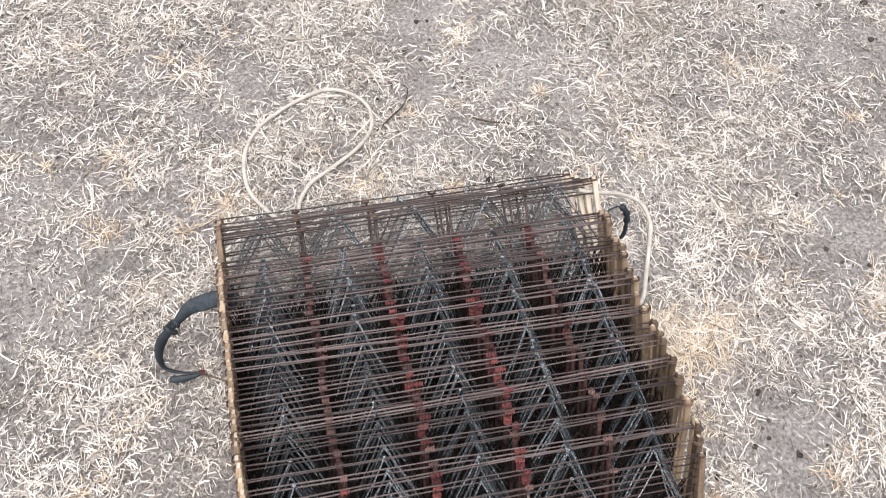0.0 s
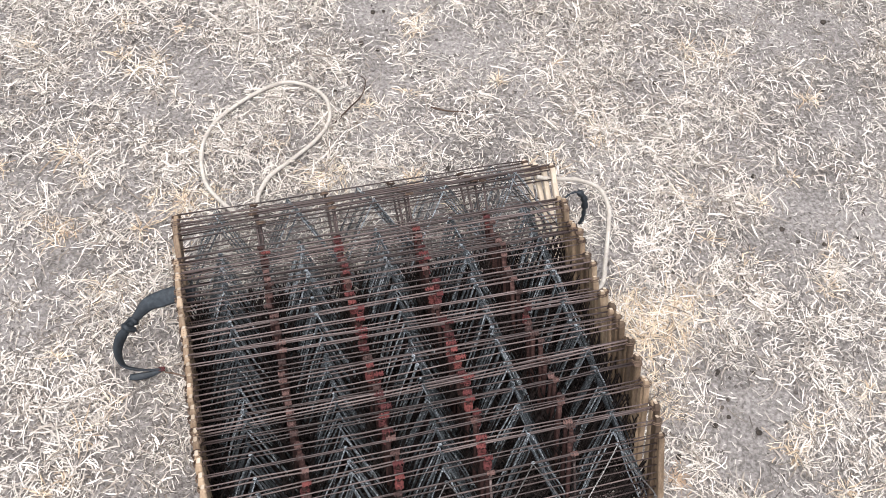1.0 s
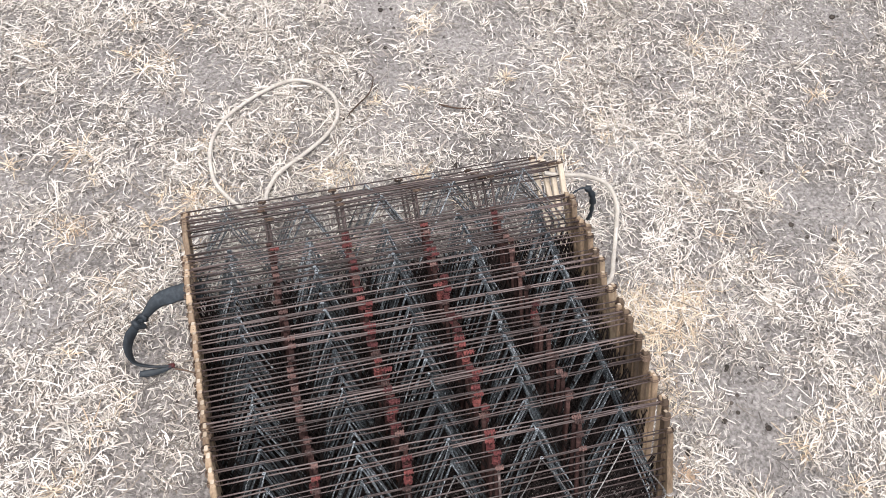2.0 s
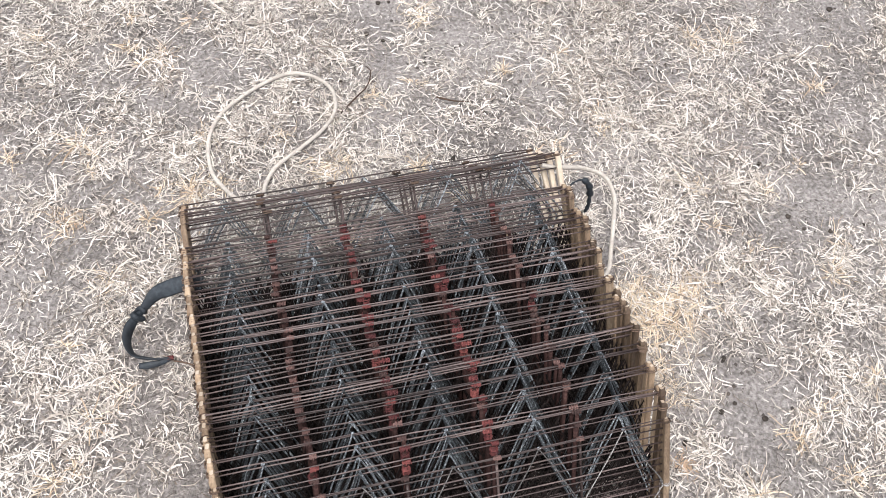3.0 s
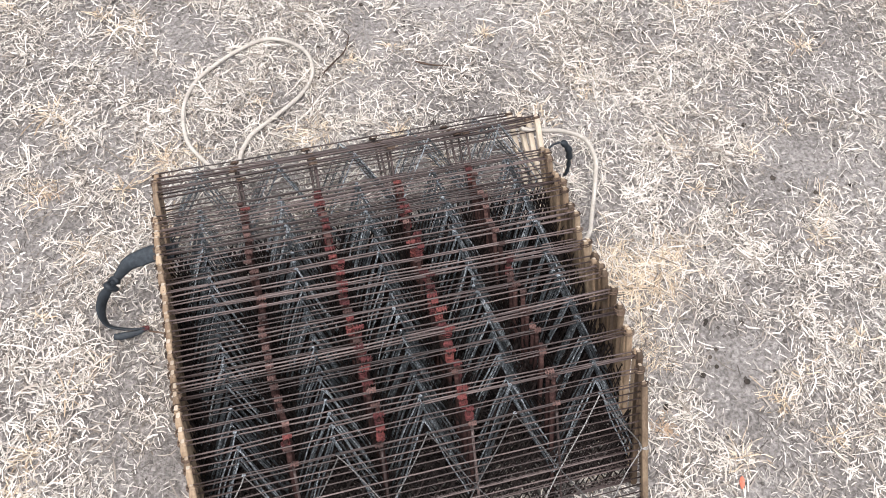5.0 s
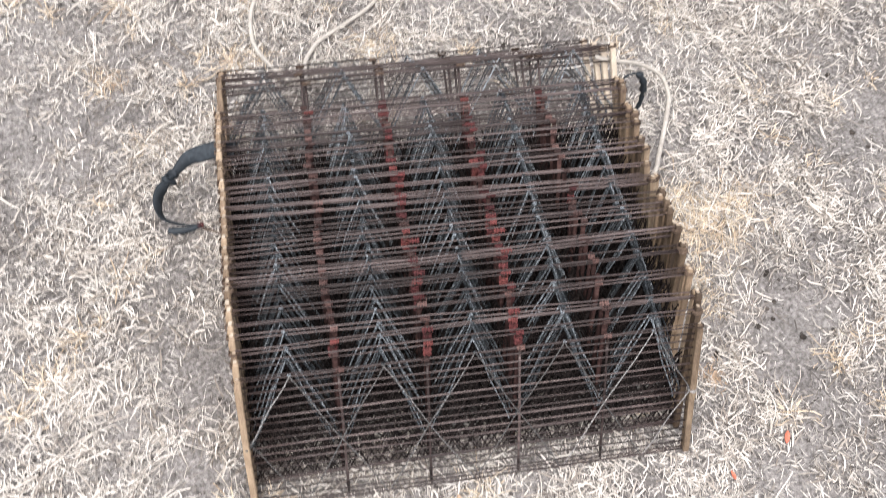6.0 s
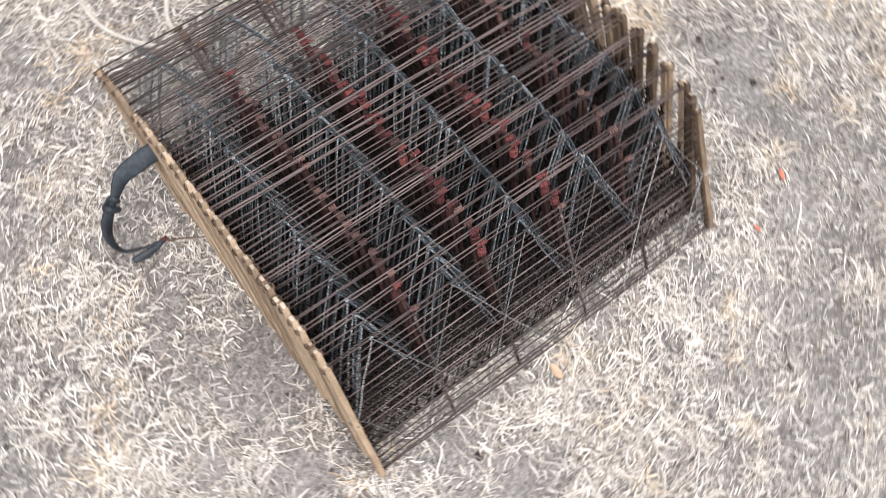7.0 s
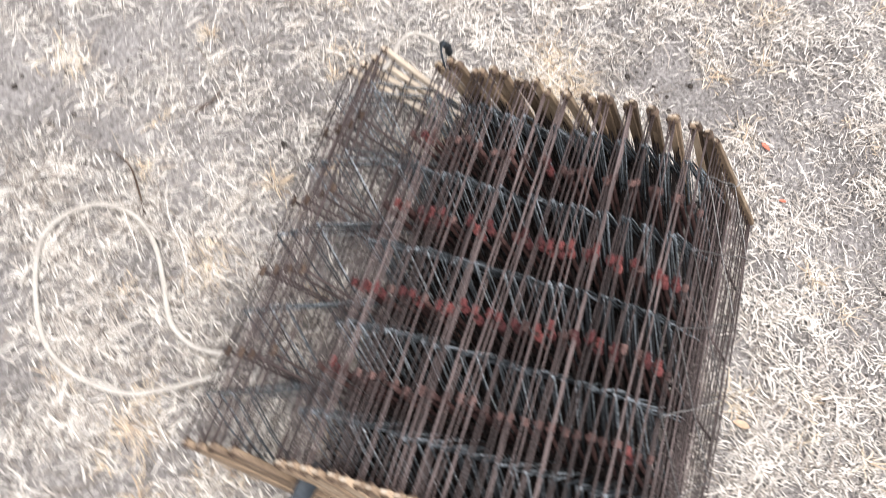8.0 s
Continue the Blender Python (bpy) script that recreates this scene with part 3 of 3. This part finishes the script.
child("strap", link("strap", gv, gf, RUBBER, True), trap, Matrix(), "short black rubber strap looped over the post tops")



# ---- tufts and litter round the trap ----
for x, y, rad, n, mat in ((0.672, 0.315, 0.055, 260, YELLOW), (0.72, 0.335, 0.06, 260, YELLOW), (0.765, 0.35, 0.05, 150, YELLOW), (0.66, 0.375, 0.05, 160, YELLOW), (0.735, 0.29, 0.05, 130, STRAW),
                          (0.65, 0.245, 0.04, 90, YELLOW), (0.237, 0.714, 0.045, 150, YELLOW), (-0.012, 0.708, 0.042, 150, YELLOW), (0.04, 0.71, 0.03, 60, YELLOW), (-0.219, 0.692, 0.035, 90, YELLOW),
                          (-0.149, 0.561, 0.035, 90, YELLOW), (-0.043, 1.014, 0.035, 90, YELLOW), (0.667, 0.199, 0.035, 90, YELLOW), (0.726, 0.187, 0.035, 60, STRAW), (0.457, 1.037, 0.04, 90, YELLOW),
                          (0.736, 0.722, 0.04, 90, YELLOW), (-0.257, 0.201, 0.05, 140, YELLOW), (0.188, -0.061, 0.05, 150, STRAW), (0.29, -0.03, 0.035, 80, YELLOW), (-0.1, 0.1, 0.05, 110, STRAW),
                          (0.02, 0.815, 0.03, 60, YELLOW), (0.15, 0.79, 0.03, 60, YELLOW), (0.641, 0.091, 0.02, 130, LEAF), (-0.2, 0.69, 0.022, 60, LEAF), (-0.005, 0.7, 0.02, 50, LEAF)):
    big_tuft(x, y, rad, int(n * 0.7), mat, "tan withered grass clump on grey soil" if mat is LEAF else "yellowish dry grass tuft on grey soil" if mat is YELLOW else "bleached dry grass tuft on grey soil")


def lump(name, x, y, r, mat, label, category, group):
    """An uneven little lump pressed into the ground."""
    bm = bmesh.new()
    bmesh.ops.create_icosphere(bm, subdivisions=2, radius=r)
    for v in bm.verts:
        v.co *= 1 + 0.35 * noise.noise(v.co * (1.4 / r) + Vector((x * 50, y * 50, 0)))
        v.co.z *= 0.7
    me = bpy.data.meshes.new(name)
    bm.to_mesh(me)
    bm.free()
    me.materials.append(mat)
    me.polygons.foreach_set("use_smooth", [True] * len(me.polygons))
    ob = new(name, me)
    ob.matrix_world = pose(x, y, ground_height(x, y) + r * 0.35, 0, 0, pick.uniform(0, 360))
    return tagged(ob, label, category, group)


for x, y, rad in ((1.089, 1.028, 0.011), (1.132, 1.01, 0.009), (1.22, 1.022, 0.01), (1.318, 1.015, 0.012), (1.283, 0.91, 0.009), (-0.355, 1.189, 0.01), (-0.298, 0.13, 0.006), (0.111, -0.064, 0.01), (0.342, 1.0, 0.008), (0.53, -0.22, 0.009)):
    lump("dropping", x, y, rad * 0.65, DARK, "dark dry dropping lying among straw", "dropping", "dark droppings")
for cx, cy, spread in ((0.876, 0.82, 0.05), (0.37, 1.0, 0.05), (1.0, 0.47, 0.06), (0.75, 0.14, 0.06)):
    for _ in range(7):
        lump("clod", pick.gauss(cx, spread), pick.gauss(cy, spread), pick.uniform(0.002, 0.005), DARK, "dark crumb of earth on bare soil", "clod", "dark earth crumbs")
for _ in range(46):
    x, y = pick.uniform(-0.5, 1.3), pick.uniform(-0.4, 1.2)
    if not (-0.03 < x < 0.6 and -0.02 < y < 0.65):
        lump("clod", x, y, pick.uniform(0.0025, 0.006), pick.choice((STONE, STONE, STONE, DARK)), "small crumb of dry earth in the straw", "clod", "earth crumbs")


def curled_leaf(x, y, length, turn, mat, label, name, category):
    verts, faces = [], []
    for i in range(9):
        t = i / 8
        w = length * 0.22 * math.sin(math.pi * min(1, t * 0.96 + 0.03)) ** 0.7
        for k in range(5):
            q = k / 2 - 1
            verts.append((length * (t - 0.5), w * q, 0.3 * w * q * q + 0.12 * length * (t - 0.4) ** 2 + 0.0015 * noise.noise((i, k, x * 9))))
    faces = [(i * 5 + k, i * 5 + k + 1, (i + 1) * 5 + k + 1, (i + 1) * 5 + k) for i in range(8) for k in range(4)]
    n = len(verts)
    verts += [(a, b, c + 0.0006) for a, b, c in verts]
    faces = [tuple(reversed(f)) for f in faces] + [tuple(i + n for i in f) for f in faces]
    ob = new(name, link(name, verts, faces, mat, True))
    ob.matrix_world = pose(x, y, ground_height(x, y) + 0.008, 6, -8, turn)
    return tagged(ob, label, category)


curled_leaf(0.258, -0.036, 0.026, 95, LEAF, "dry brown curled leaf on straw", "dry_leaf", "leaf")
curled_leaf(0.717, -0.006, 0.018, 70, SCARLET, "small red scrap among pale straw", "red_scrap", "scrap")
curled_leaf(0.628, -0.046, 0.013, 110, SCARLET, "tiny red scrap among pale straw", "red_scrap", "scrap")


def twig(points, r, label):
    line = spline([on(x, y, z) for x, y, z in points], 5)
    v, f = tube(line, [r * (1 - 0.6 * i / len(line)) for i in range(len(line))], 5)
    tagged(new("twig", link("twig", v, f, TIE, True)), label, "twig", "loose twigs")


twig([(0.262, 0.82, 0.006), (0.29, 0.842, 0.01), (0.318, 0.868, 0.012), (0.331, 0.9, 0.012), (0.326, 0.918, 0.008)], 0.0018, "thin grey twig lying beside the rope loop")
twig([(-0.06, 0.4, 0.011), (-0.042, 0.393, 0.01), (-0.01, 0.375, 0.008), (0.02, 0.365, 0.008)], 0.0015, "thin dark root at the strap's end")
twig([(0.44, 0.83, 0.006), (0.47, 0.815, 0.009), (0.5, 0.81, 0.006)], 0.0022, "short dark twig in pale straw")
